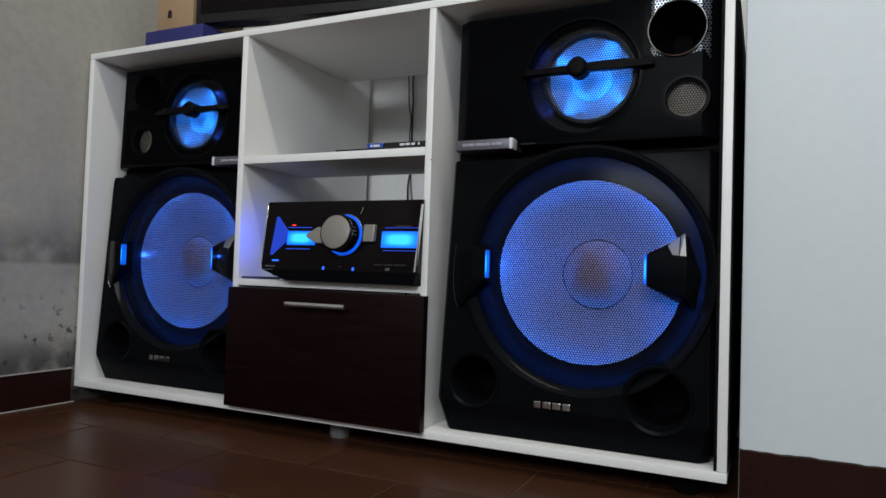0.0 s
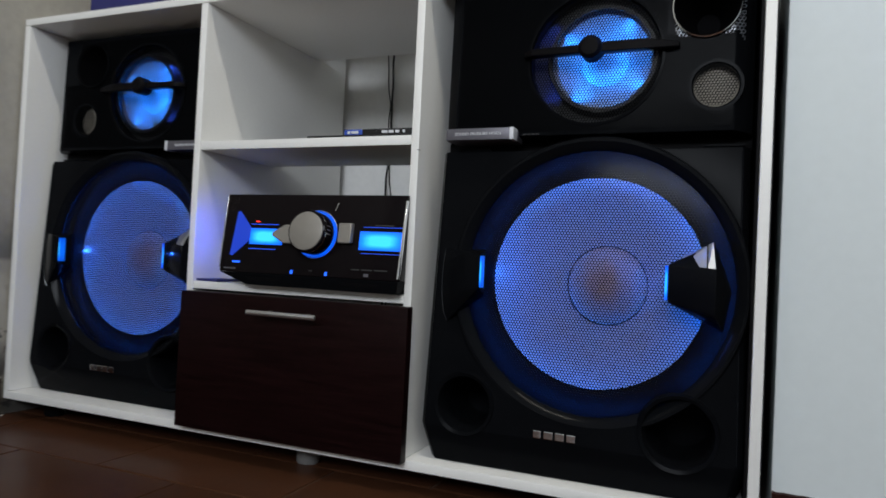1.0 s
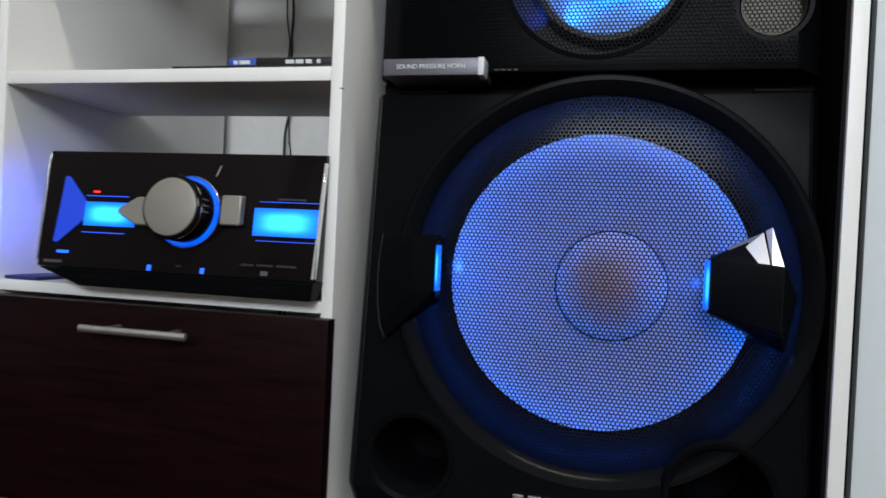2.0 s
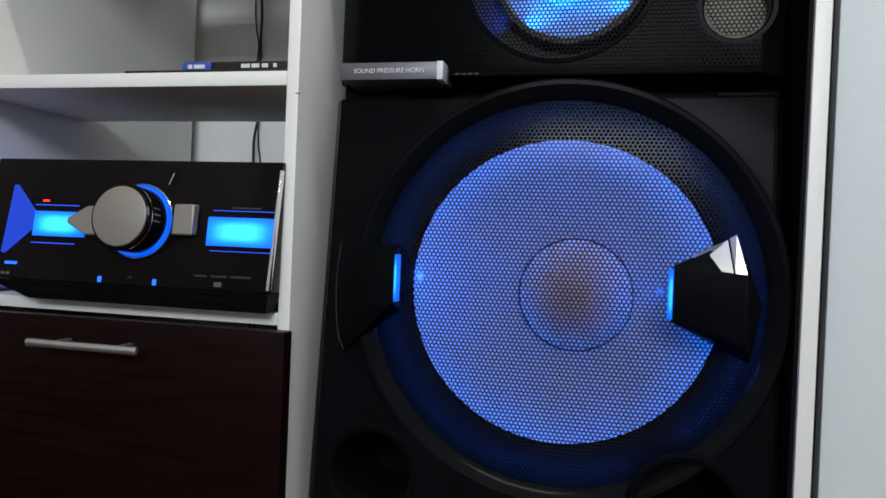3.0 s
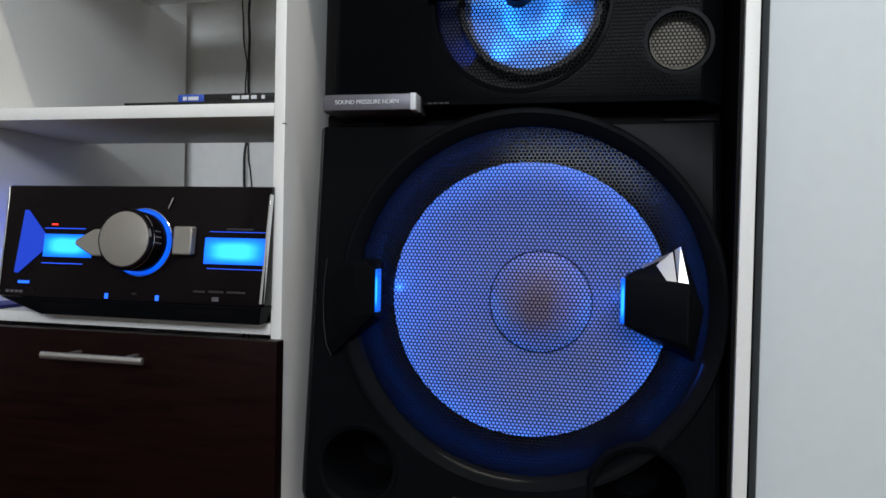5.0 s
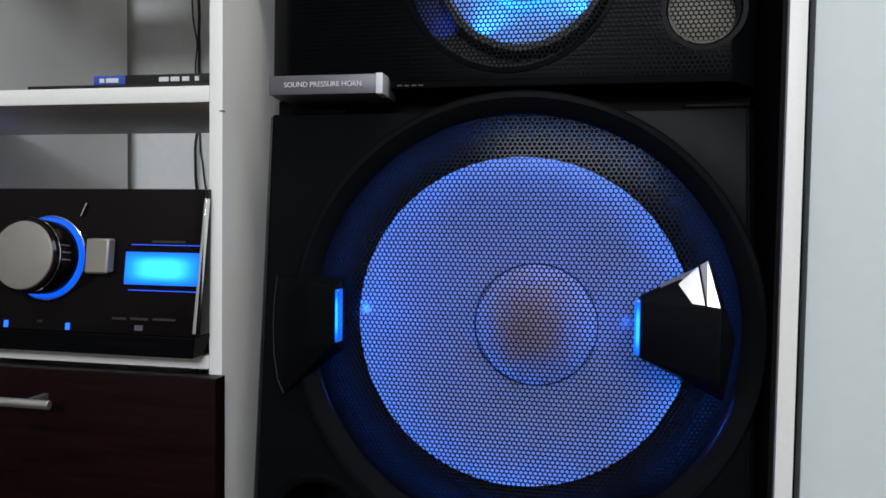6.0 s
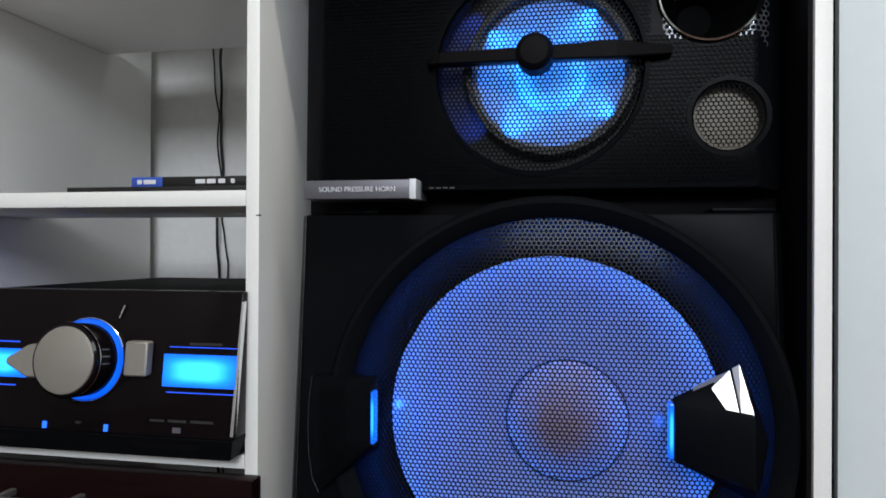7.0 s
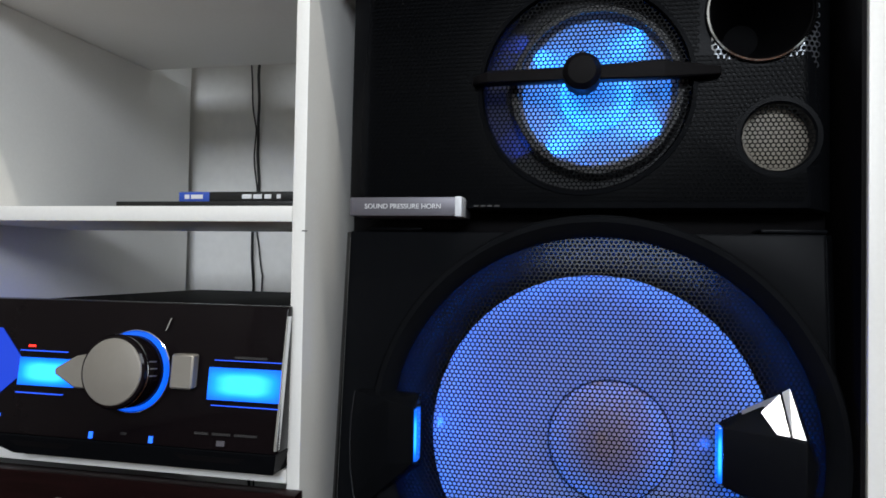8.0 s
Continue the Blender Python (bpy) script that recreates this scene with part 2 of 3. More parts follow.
BLUE_PANEL = glow("blue_lit_panel", (0.01, 0.07, 0.85), 0.55)
RED = glow("red_led", (1.0, 0.03, 0.02), 2.5)
SCREEN = screen_glow("blue_display", (0.0, 0.17, 1.0), 2.5, 0.40)
RING = screen_glow("blue_ring", (0.0, 0.10, 1.0), 1.3)
BLUE_CARD = material("blue_card", (0.018, 0.02, 0.13), 0.5, spread=0.1, bump=0.01)
BLUE_CASE = material("blue_case", (0.03, 0.08, 0.42), 0.25, spread=0.05, bump=0.0)
CARDBOARD = material("brown_cardboard", (0.36, 0.23, 0.13), 0.75, spread=0.1, bump=0.02)
TVBLACK = material("television_black", (0.008, 0.008, 0.009), 0.25, spread=0.1, bump=0.0)
FOOT_GREY = material("grey_plastic_foot", (0.16, 0.155, 0.15), 0.4, spread=0.08, bump=0.005)
CABLE = material("black_cable", (0.012, 0.012, 0.012), 0.5, bump=0.0)
WALL_R = material("pale_wall_paint", (0.70, 0.75, 0.76), 0.7, spread=0.025, scale=3, fine=60, bump=0.03)
WALL_B = material("off_white_wall_paint", (0.86, 0.85, 0.82), 0.75, spread=0.05, scale=4, fine=70, bump=0.03)
CEILING = material("white_ceiling_paint", (0.75, 0.75, 0.72), 0.8, spread=0.03, scale=3, bump=0.02)
SKIRT = material("dark_red_skirting_paint", (0.026, 0.009, 0.007), 0.4, spread=0.2, scale=14, bump=0.02, spec=0.08)
TILE = material("brown_glazed_tile", (0.064, 0.025, 0.012), 0.32, spread=0.18, scale=9, fine=70, bump=0.006, rnd=0.12, rough_spread=0.1, spec=0.13)
PLASTER = material("pale_plaster_line", (0.50, 0.47, 0.42), 0.8, spread=0.15, scale=40, bump=0.03)
GROUT = material("pale_grout", (0.085, 0.046, 0.030), 0.8, spread=0.1, bump=0.02)


def mould_wall():
    """Old wall paint with grey damp marks low down and black mould spots."""
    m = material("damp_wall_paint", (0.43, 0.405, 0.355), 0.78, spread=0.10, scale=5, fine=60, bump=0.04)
    nt = m.node_tree
    n, l = nt.nodes, nt.links
    p = n["Principled BSDF"]
    base = p.inputs["Base Color"].links[0].from_socket
    geo = n.new("ShaderNodeNewGeometry")
    sep = n.new("ShaderNodeSeparateXYZ")
    l.new(geo.outputs["Position"], sep.inputs[0])

    def noise_at(scale, lo, hi, detail=6):
        t = n.new("ShaderNodeTexNoise")
        t.inputs["Scale"].default_value, t.inputs["Detail"].default_value = scale, detail
        l.new(geo.outputs["Position"], t.inputs["Vector"])
        r = n.new("ShaderNodeMapRange")
        r.interpolation_type = "SMOOTHSTEP"
        r.inputs["From Min"].default_value, r.inputs["From Max"].default_value = lo, hi
        l.new(t.outputs["Fac"], r.inputs["Value"])
        return r.outputs["Result"]

    def band(lo, hi):
        r = n.new("ShaderNodeMapRange")
        r.interpolation_type = "SMOOTHSTEP"
        r.inputs["From Min"].default_value, r.inputs["From Max"].default_value = lo, hi
        l.new(sep.outputs["Z"], r.inputs["Value"])
        return r.outputs["Result"]

    def mul(a, b):
        k = n.new("ShaderNodeMath")
        k.operation = "MULTIPLY"
        l.new(a, k.inputs[0])
        if isinstance(b, float):
            k.inputs[1].default_value = b
        else:
            l.new(b, k.inputs[1])
        return k.outputs[0]

    def blend(fac, under, colour):
        k = n.new("ShaderNodeMix")
        k.data_type = "RGBA"
        l.new(fac, k.inputs["Factor"])
        l.new(under, k.inputs["A"])
        k.inputs["B"].default_value = (*colour, 1)
        return k.outputs["Result"]

    damp = mul(mul(noise_at(7, 0.40, 0.62), band(0.50, 0.25)), 0.55)
    col = blend(damp, base, (0.20, 0.19, 0.18))
    foot = mul(mul(noise_at(16, 0.30, 0.58), band(0.14, 0.05)), 0.92)
    col = blend(foot, col, (0.055, 0.05, 0.046))
    away = n.new("ShaderNodeMapRange")
    away.interpolation_type = "SMOOTHSTEP"
    away.inputs["From Min"].default_value, away.inputs["From Max"].default_value = -0.42, -0.06
    l.new(sep.outputs["Y"], away.inputs["Value"])
    smear = mul(mul(mul(band(0.272, 0.285), band(0.40, 0.29)), noise_at(9, 0.32, 0.60)), away.outputs["Result"])
    col = blend(mul(smear, 0.85), col, (0.10, 0.098, 0.095))
    spots = mul(mul(noise_at(42, 0.60, 0.68, 3), band(0.26, 0.10)), 0.9)
    col = blend(spots, col, (0.03, 0.028, 0.03))
    l.new(col, p.inputs["Base Color"])
    return m


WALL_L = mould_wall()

# ---------------------------------------------------------------- the room
X_LEFT, X_FAR, Y_BACK, Y_FRONT = 0.386, 4.2, 0.500, -3.2
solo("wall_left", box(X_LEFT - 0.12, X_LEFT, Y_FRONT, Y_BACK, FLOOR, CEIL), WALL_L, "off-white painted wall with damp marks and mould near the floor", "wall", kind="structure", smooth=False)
solo("wall_back", box(X_LEFT - 0.12, X_FAR + 0.12, Y_BACK, Y_BACK + 0.12, FLOOR, CEIL), WALL_B, "off-white painted wall behind the media cabinet", "wall", kind="structure", smooth=False)
solo("wall_right", box(1.7930, X_FAR, 0.03, Y_BACK, FLOOR, CEIL, 0.003), WALL_R, "pale blue-white painted wall beside the media cabinet", "wall", kind="structure")
solo("wall_east", box(X_FAR, X_FAR + 0.12, Y_FRONT, Y_BACK, FLOOR, CEIL), WALL_R, "plain pale painted wall", "wall", kind="structure", smooth=False)
front = cut(box(X_LEFT - 0.12, X_FAR + 0.12, Y_FRONT - 0.14, Y_FRONT, FLOOR, CEIL), [box(1.0, 2.8, Y_FRONT - 0.3, Y_FRONT + 0.2, 1.24, 2.06)])
solo("wall_front", front, WALL_R, "plain pale painted wall with a window opening", "wall", kind="structure", smooth=False)
solo("ceiling", box(X_LEFT - 0.12, X_FAR + 0.12, Y_FRONT - 0.14, Y_BACK + 0.12, CEIL, CEIL + 0.1), CEILING, "plain white painted ceiling", "ceiling", kind="structure", smooth=False)
win = thing("window_1", (1.9, Y_FRONT - 0.07, 1.24), "white framed window in the wall behind the camera", "window", kind="structure")
part("window_frame", cut(box(1.0, 2.8, Y_FRONT - 0.10, Y_FRONT - 0.05, 1.24, 2.06), [box(1.05, 1.88, -4, -3, 1.29, 2.01), box(1.92, 2.75, -4, -3, 1.29, 2.01)]), WHITE, win, smooth=False)
tube_lamp = thing("ceiling_lamp", (1.9, -0.80, CEIL), "white ceiling batten lamp with one tube", "lamp")
part("housing", box(1.30, 2.50, -0.84, -0.76, CEIL - 0.05, CEIL, 0.006), WHITE, tube_lamp)
bpy.context.view_layer.update()


def skirting(name, along, fixed, lo, hi, top, out, ragged, label):
    """A skirting with an uneven painted upper edge, along x or y."""
    bm = bmesh.new()
    n = int((hi - lo) / 0.006)
    rows = []
    for i in range(n + 1):
        s = lo + (hi - lo) * i / n
        h = top + ragged * (noise.noise((s * 55, 3.1, 0)) + 0.6 * noise.noise((s * 160, 7.7, 0)))
        ring = []
        for off, z in ((0, FLOOR), (out, FLOOR), (out, h - 0.001), (0, h)):
            ring.append(bm.verts.new((s, fixed + off, z) if along == "x" else (fixed + off, s, z)))
        rows.append(ring)
    for a, b in zip(rows, rows[1:]):
        for k in range(4):
            bm.faces.new((a[k], b[k], b[(k + 1) % 4], a[(k + 1) % 4]))
    bm.faces.new(rows[0]), bm.faces.new(rows[-1])
    return solo(name, bm, SKIRT, label, "skirting", kind="structure", smooth=False)


skirting("baseboard_left", "y", X_LEFT, Y_FRONT + 0.02, -0.006, 0.040, 0.009, 0.0006, "dark red-brown skirting along the damp wall")
skirting("baseboard_right", "x", 0.03, 1.7940, X_FAR - 0.02, 0.046, -0.006, 0.0016, "dark red-brown painted skirting with a ragged upper edge")
solo("trim", box(X_LEFT + 0.001, X_LEFT + 0.0105, -2.5, -0.006, 0.0402, 0.0425, 0.0008), PLASTER, "thin pale plaster line above the skirting", "trim", kind="structure")
solo("sealant", tube([(X_LEFT + 0.0125 + 0.002 * noise.noise((0.1 * k * 5, 1.7, 0)), -2.4 + 0.1 * k, FLOOR + 0.001) for k in range(25)], 0.0016), PLASTER, "thin pale sealant line along the foot of the skirting", "trim", kind="structure")
ground = solo("floor", box(X_LEFT - 0.12, X_FAR + 0.12, Y_FRONT - 0.14, Y_BACK + 0.12, FLOOR - 0.1, FLOOR - 0.002), GROUT, "brown glazed tile floor with pale joints", "floor", kind="structure", smooth=False)

# ---------------------------------------------------------------- media cabinet
D1, D2, XL, XR = (0.854, 0.868), (1.2795, 1.2925), 0.396, 1.7785
DEPTH, TOP = 0.470, 0.767
cab = thing("media_cabinet", (1.1, 0.2, 0.0), "white laminate media cabinet with three bays and a dark drawer", "cabinet")
E1 = 0.0012
part("side_panel", box(XL, XL + 0.015, 0, DEPTH, 0.0155, 0.754, E1), WHITE, cab)
part("side_panel", box(XR - 0.0135, XR, 0, DEPTH, 0.0155, 0.754, E1), WHITE, cab)
part("divider", join(box(D1[0], D1[1], 0, DEPTH, 0.0155, 0.754, E1), box(D1[0], D1[1], 0.3605, DEPTH, 0.7530, 0.800)), WHITE, cab)
part("divider", box(D2[0], D2[1], 0, DEPTH, 0.0155, 0.754, E1), WHITE, cab)
part("top_board", box(XL, XR, 0, 0.360, 0.7545, TOP + 0.001, E1), WHITE, cab)
part("bottom_board", box(XL, XR, 0, DEPTH, 0.0, 0.015, E1), WHITE, cab)
part("shelf", box(D1[1] + 0.0005, D2[0] - 0.0005, 0.001, 0.205, 0.4925, 0.5075, E1), WHITE, cab)
part("base_board", box(D1[1] + 0.0005, D2[0] - 0.0005, 0.001, DEPTH, 0.249, 0.262, E1), WHITE, cab)
# black sheets added for the shade inside the right bay and in the gap
part("bay_shade", box(XR - 0.0180, XR - 0.0145, 0.002, DEPTH - 0.01, 0.0158, 0.7525), MATT, cab, "black sheet that puts in the shade on the panel's inner face", smooth=False)
part("gap_shade", box(XR + 0.0003, XR + 0.0018, 0.0015, DEPTH, 0.0155, 0.753), MATT, cab, "black sheet that puts in the dark of the gap beside the wall", smooth=False)
part("nick", box(D2[1] - 0.003, D2[1] + 0.0003, -0.0002, 0.004, 0.4836, 0.4846), MATT, cab, "dark chipped edge", smooth=False)
drawer = part("drawer_front", box(0.861, 1.2965, -0.019, -0.001, 0.012, 0.2455, 0.0015), WENGE, cab, "dark wood-grain drawer front")
bar = hull([(x, -0.044 + 0.0035 * math.cos(a), 0.2200 + 0.0045 * math.sin(a)) for x in (1.022, 1.151) for a in [k * math.pi / 4 for k in range(8)]], 0.0006, 1)
posts = [box(x - 0.003, x + 0.003, -0.043, -0.0185, 0.2170, 0.2230, 0.001) for x in (1.052, 1.126)]
part("handle", join(bar, *posts), BRUSHED, drawer, "brushed steel bar handle")
for x in (0.47, 1.085, 1.72):
    for y in (0.06, 0.39):
        foot = part("foot", lathe(0, 0, [(0, 0), (0.018, 0), (0.02, 0.006), (0.02, 0.034), (0, 0.034)], 20), FOOT_GREY if x == 1.085 else RUBBER, cab)
        foot.matrix_local = Matrix.Translation((x - 1.1, y - 0.2, FLOOR)) @ pose(0, 0, 0, 90) @ Matrix.Translation(ORG[cab])

# ---------------------------------------------------------------- loudspeakers
def loudspeaker(cx, left_w, right_w, woof, upper, s, forward, label):
    """A tall party loudspeaker, left_w and right_w: its width on either side of cx, woof and upper: the offsets of the woofer and of the upper drivers. s = 1: tweeter towards +x; -1: mirrored upper half. forward: how far it stands out of its bay."""
    sp = thing("loudspeaker", (cx, 0.25, 0.015), label, "loudspeaker", "pair of loudspeakers")
    wide = {-1: left_w, 1: right_w}
    wx, wz = cx + woof, 0.2955
    mx, mz = cx + upper + s * 0.010, 0.618
    tx, tz = cx + upper + s * 0.164, 0.570
    hx, hz = cx + upper + s * 0.149, 0.680
    part("body", box(cx - left_w + 0.004, cx + right_w - 0.004, 0.145, 0.42, 0.0155, 0.742, 0.004), MATT, sp)
    # lower baffle
    pts = []
    for sx in (-1, 1):
        pts += [(cx + sx * (wide[sx] - 0.010), 0.033, 0.070), (cx + sx * (wide[sx] - 0.016), 0.056, 0.486), (cx + sx * (wide[sx] - 0.022), 0.050, 0.0158),
                (cx + sx * (wide[sx] - 0.001), 0.043, 0.070), (cx + sx * (wide[sx] - 0.006), 0.072, 0.486), (cx + sx * (wide[sx] - 0.010), 0.066, 0.0158),
                (cx + sx * (wide[sx] - 0.001), 0.144, 0.0158), (cx + sx * (wide[sx] - 0.004), 0.144, 0.486)]
    baffle = cut(hull(pts, 0.002, 2), [rod(wx, wz, 0.199, -0.1, 0.3, 96), rod(cx - 0.166, 0.107, 0.043, -0.1, 0.3, 48), rod(cx + 0.135, 0.104, 0.048, -0.1, 0.3, 48)])
    part("lower_baffle", baffle, SATIN, sp)
    # strips added to draw the highlight down each side of the baffle
    for sx in (-1, 1):
        part("edge_glint", hull([(cx + sx * (wide[sx] - w), y, z) for w, y, z in ((0.0105, 0.0345, 0.075), (0.0092, 0.0345, 0.075), (0.0165, 0.0555, 0.480), (0.0152, 0.0555, 0.480), (0.0105, 0.0320, 0.075), (0.0165, 0.0533, 0.480))]), GLINT, sp, smooth=False)
    # woofer
    bezel = lathe(wx, wz, [(0.206, 0.052), (0.2055, 0.040), (0.203, 0.036), (0.199, 0.036), (0.195, 0.039), (0.1900, 0.0425), (0.1865, 0.0480), (0.1875, 0.0492), (0.1985, 0.0510), (0.1985, 0.12)], 120)
    woofer = part("woofer", bezel, BEZEL, sp)
    part("surround", lathe(wx, wz, [(0.199, 0.082), (0.188, 0.081), (0.180, 0.075), (0.168, 0.072), (0.158, 0.074), (0.1520, 0.078), (0.150, 0.082)], 96), RUBBER, woofer)
    part("cone", lathe(wx, wz, [(0.1520, 0.0755), (0.1490, 0.075), (0.12, 0.080), (0.085, 0.086), (0.058, 0.0895), (0.040, 0.0900)], 96), CONE, woofer)
    part("dust_cap", lathe(wx + 0.0145, wz - 0.003, [(0.0565, 0.0910), (0.0558, 0.0865), (0.0535, 0.0825), (0.046, 0.0765), (0.036, 0.0705), (0.022, 0.0665), (0.010, 0.0650), (0, 0.0648)], 64), CAP, woofer)
    part("cap_seam", lathe(wx + 0.0145, wz - 0.003, [(0.0580, 0.0905), (0.0577, 0.0876), (0.0570, 0.0868), (0.0560, 0.0885), (0.0558, 0.0905)], 64), BASKET, woofer)

    def bowl(u, v):
        r = math.hypot(u, v)
        return 0.0425 + 0.008 * max(0.0, (r - 0.11) / 0.08) ** 2

    grille = honeycomb(wx, wz, 0.2, 0.2, 0.0042, 0.75, 0.0007, lambda u, v: math.hypot(u, v) < 0.1885, bowl)
    part("grille", grille, MESH, woofer, "dark steel honeycomb grille", smooth=False)
    # the two side horns with their light strips
    right = hull([(cx + 0.1155, 0.026, 0.2780), (cx + 0.1155, 0.026, 0.3250), (cx + 0.1155, 0.042, 0.2750), (cx + 0.1155, 0.042, 0.3280),
                  (cx + 0.1740, 0.010, 0.2640), (cx + 0.1740, 0.010, 0.3210), (cx + 0.1850, 0.0425, 0.2410), (cx + 0.1720, 0.0425, 0.3565), (cx + 0.1940, 0.044, 0.2940)], 0.0010, 1)
    rim = [(-0.2055, 0.336), (-0.2085, 0.312), (-0.2095, 0.290), (-0.2085, 0.264), (-0.2050, 0.240), (-0.1990, 0.228)]
    left = hull([(cx - 0.1435, 0.012, 0.2800), (cx - 0.1435, 0.012, 0.3280), (cx - 0.1435, 0.0425, 0.2700), (cx - 0.1435, 0.0425, 0.3370), (cx - 0.168, 0.017, 0.2760), (cx - 0.168, 0.017, 0.3330)]
                + [(cx + u, 0.0355, z) for u, z in rim] + [(cx + u, 0.050, z) for u, z in rim], 0.0012, 2)
    horn = part("side_horn", right, BEZEL, sp)
    part("light_strip", box(cx + 0.1112, cx + 0.1152, 0.0275, 0.040, 0.2790, 0.3250, 0.001), STRIP, horn, "glowing blue light strip", smooth=False)
    part("facet", hull([(cx + 0.1310, 0.0250, 0.3260), (cx + 0.1630, 0.0145, 0.3240), (cx + 0.1615, 0.0400, 0.3530), (cx + 0.1320, 0.0400, 0.3380),
                        (cx + 0.1310, 0.0270, 0.3240), (cx + 0.1630, 0.0165, 0.3220), (cx + 0.1615, 0.0420, 0.3500)]), SILVER, horn, "polished silver facet", smooth=False)
    part("facet", hull([(cx + 0.1645, 0.0138, 0.3238), (cx + 0.1740, 0.0115, 0.3225), (cx + 0.1690, 0.0400, 0.3580), (cx + 0.1632, 0.0400, 0.3545),
                        (cx + 0.1645, 0.0160, 0.3218), (cx + 0.1740, 0.0140, 0.3205), (cx + 0.1690, 0.0425, 0.3550)]), SILVER, horn, "polished silver facet", smooth=False)
    horn = part("side_horn", left, SATIN, sp)
    # tube added to draw the curved highlight on the left horn
    part("horn_glint", tube([(cx + u - 0.0004, 0.0352, z) for u, z in rim], 0.0006, 6), GLINT, horn, "thin line for the highlight along the horn rim")
    part("light_strip", box(cx - 0.1432, cx - 0.1400, 0.0135, 0.026, 0.2810, 0.3270, 0.001), STRIP, horn, "glowing blue light strip", smooth=False)
    led_lamp("strip_led", (cx - 0.1385, 0.012 - forward, 0.3040), (cx - 0.02, 0.080 - forward, 0.3040), 125, STRIP_W, (0.02, 0.13, 1.0))
    led_lamp("strip_led", (cx + 0.1085, 0.018 - forward, 0.3020), (cx + 0.0340, 0.085 - forward, 0.3020), 110, 0.35 * STRIP_W, (0.02, 0.13, 1.0))
    # bass ports
    for px, pz, r, f in ((cx - 0.166, 0.107, 0.043, 0.033), (cx + 0.135, 0.104, 0.048, 0.033)):
        part("bass_port", lathe(px, pz, [(r + 0.006, f + 0.006), (r + 0.003, f - 0.001), (r - 0.002, f + 0.001), (r - 0.006, f + 0.012), (r - 0.010, f + 0.06), (r - 0.010, 0.14), (0, 0.14)], 56), SATIN, sp)
    # plain name plate on the foot of the baffle
    for k, w in enumerate((0.0115, 0.0135, 0.0135, 0.0125)):
        x = cx - 0.028 + (k - 1.5) * 0.0160
        part("name_plate", box(x - w / 2, x + w / 2, 0.0300, 0.0345, 0.0735, 0.0845, 0.0012), CHROME, sp, smooth=False)
    # waist between the two halves
    part("waist", box(cx - left_w + 0.004, cx + right_w - 0.004, 0.095, 0.144, 0.4865, 0.506, 0.002), MATT, sp)
    for sx in (-1, 1):
        part("catch", box(cx + sx * 0.177 - 0.0265, cx + sx * 0.177 + 0.0265, 0.060, 0.096, 0.4868, 0.4905, 0.0015), SATIN, sp)
    lx0, lx1 = sorted((cx - s * 0.212, cx - s * 0.107))
    tag = part("label_bar", box(lx0, lx1, 0.029, 0.080, 0.4990, 0.5160, 0.0008), LABEL, sp, "grey metal label bar")
    xe = lx1 if s > 0 else lx0
    part("label_end", box(xe - 0.0055, xe + 0.0006, 0.0283, 0.050, 0.4985, 0.5165, 0.0006), LABEL_END, tag)
    lettering("SOUND PRESSURE HORN", 0.0064, (lx0 + lx1) / 2 - s * 0.002, 0.0287, 0.5075, INK, tag)
    for k in range(4):
        part("lettering", box(cx - s * (0.098 - 0.0065 * k) - 0.0022, cx - s * (0.098 - 0.0065 * k) + 0.0022, 0.0565, 0.0585, 0.5098, 0.5112), DIM_INK, sp, smooth=False)
    # upper half
    top = hull([(cx + sx * (wide[sx] - w), y, z) for sx in (-1, 1) for w, y, z in ((0.028, 0.058, 0.508), (0.030, 0.062, 0.738), (0.005, 0.080, 0.506), (0.005, 0.084, 0.742), (0.005, 0.144, 0.506), (0.005, 0.144, 0.742))], 0.002, 2)
    part("upper_baffle", cut(top, [rod(mx - s * 0.010, mz, 0.094, -0.1, 0.3, 72), rod(tx, tz, 0.031, -0.1, 0.3, 48), rod(hx, hz, 0.043, -0.1, 0.3, 48)]), SATIN, sp)

    def sheet(u, v):
        return 0.0568 + 0.004 * (v + 0.115) / 0.23

    def field(u, v):
        x, z = cx + u, 0.622 + v
        return -left_w + 0.031 < u < right_w - 0.031 and abs(v) < 0.108 and math.hypot(x - mx + s * 0.010, z - mz) > 0.099 and math.hypot(x - tx, z - tz) > 0.036 and math.hypot(x - hx, z - hz) > 0.047 and not (s * u > 0.098 and v > 0.022)

    part("upper_grille", honeycomb(cx, 0.622, 0.2, 0.11, 0.0045, 0.66, 0.0006, field, sheet), MESH_DARK, sp, "fine black perforated sheet", smooth=False)

    def corner(u, v):
        return -0.051 < s * u < 0.047 and abs(v) < 0.047 and math.hypot(u, v) > 0.045 and math.hypot(hx + u - tx, hz + v - tz) > 0.036

    # pale mesh holds the window's reflection; the shaded left speaker gets the dark one
    part("horn_grille", honeycomb(hx, hz, 0.06, 0.06, 0.0049, 0.74, 0.0006, corner, lambda u, v: sheet(u, hz - 0.622 + v) - 0.001 + 0.55 * max(0.0, abs(s * u) - 0.036) + 0.2 * max(0.0, -v - 0.03)), MESH_SHEEN if s > 0 else MESH_DARK, sp, "mesh round the horn", smooth=False)
    mid = part("midrange", lathe(mx - s * 0.010, mz, [(0.0985, 0.060), (0.098, 0.0565), (0.094, 0.056), (0.0925, 0.060), (0.0925, 0.075)], 80), SATIN, sp)
    part("basket", lathe(mx, mz, [(0.108, 0.084), (0.082, 0.080), (0.079, 0.066), (0.077, 0.0636), (0.0715, 0.0636), (0.0712, 0.0646), (0.0765, 0.0656), (0.0765, 0.080)], 80), BASKET, mid)
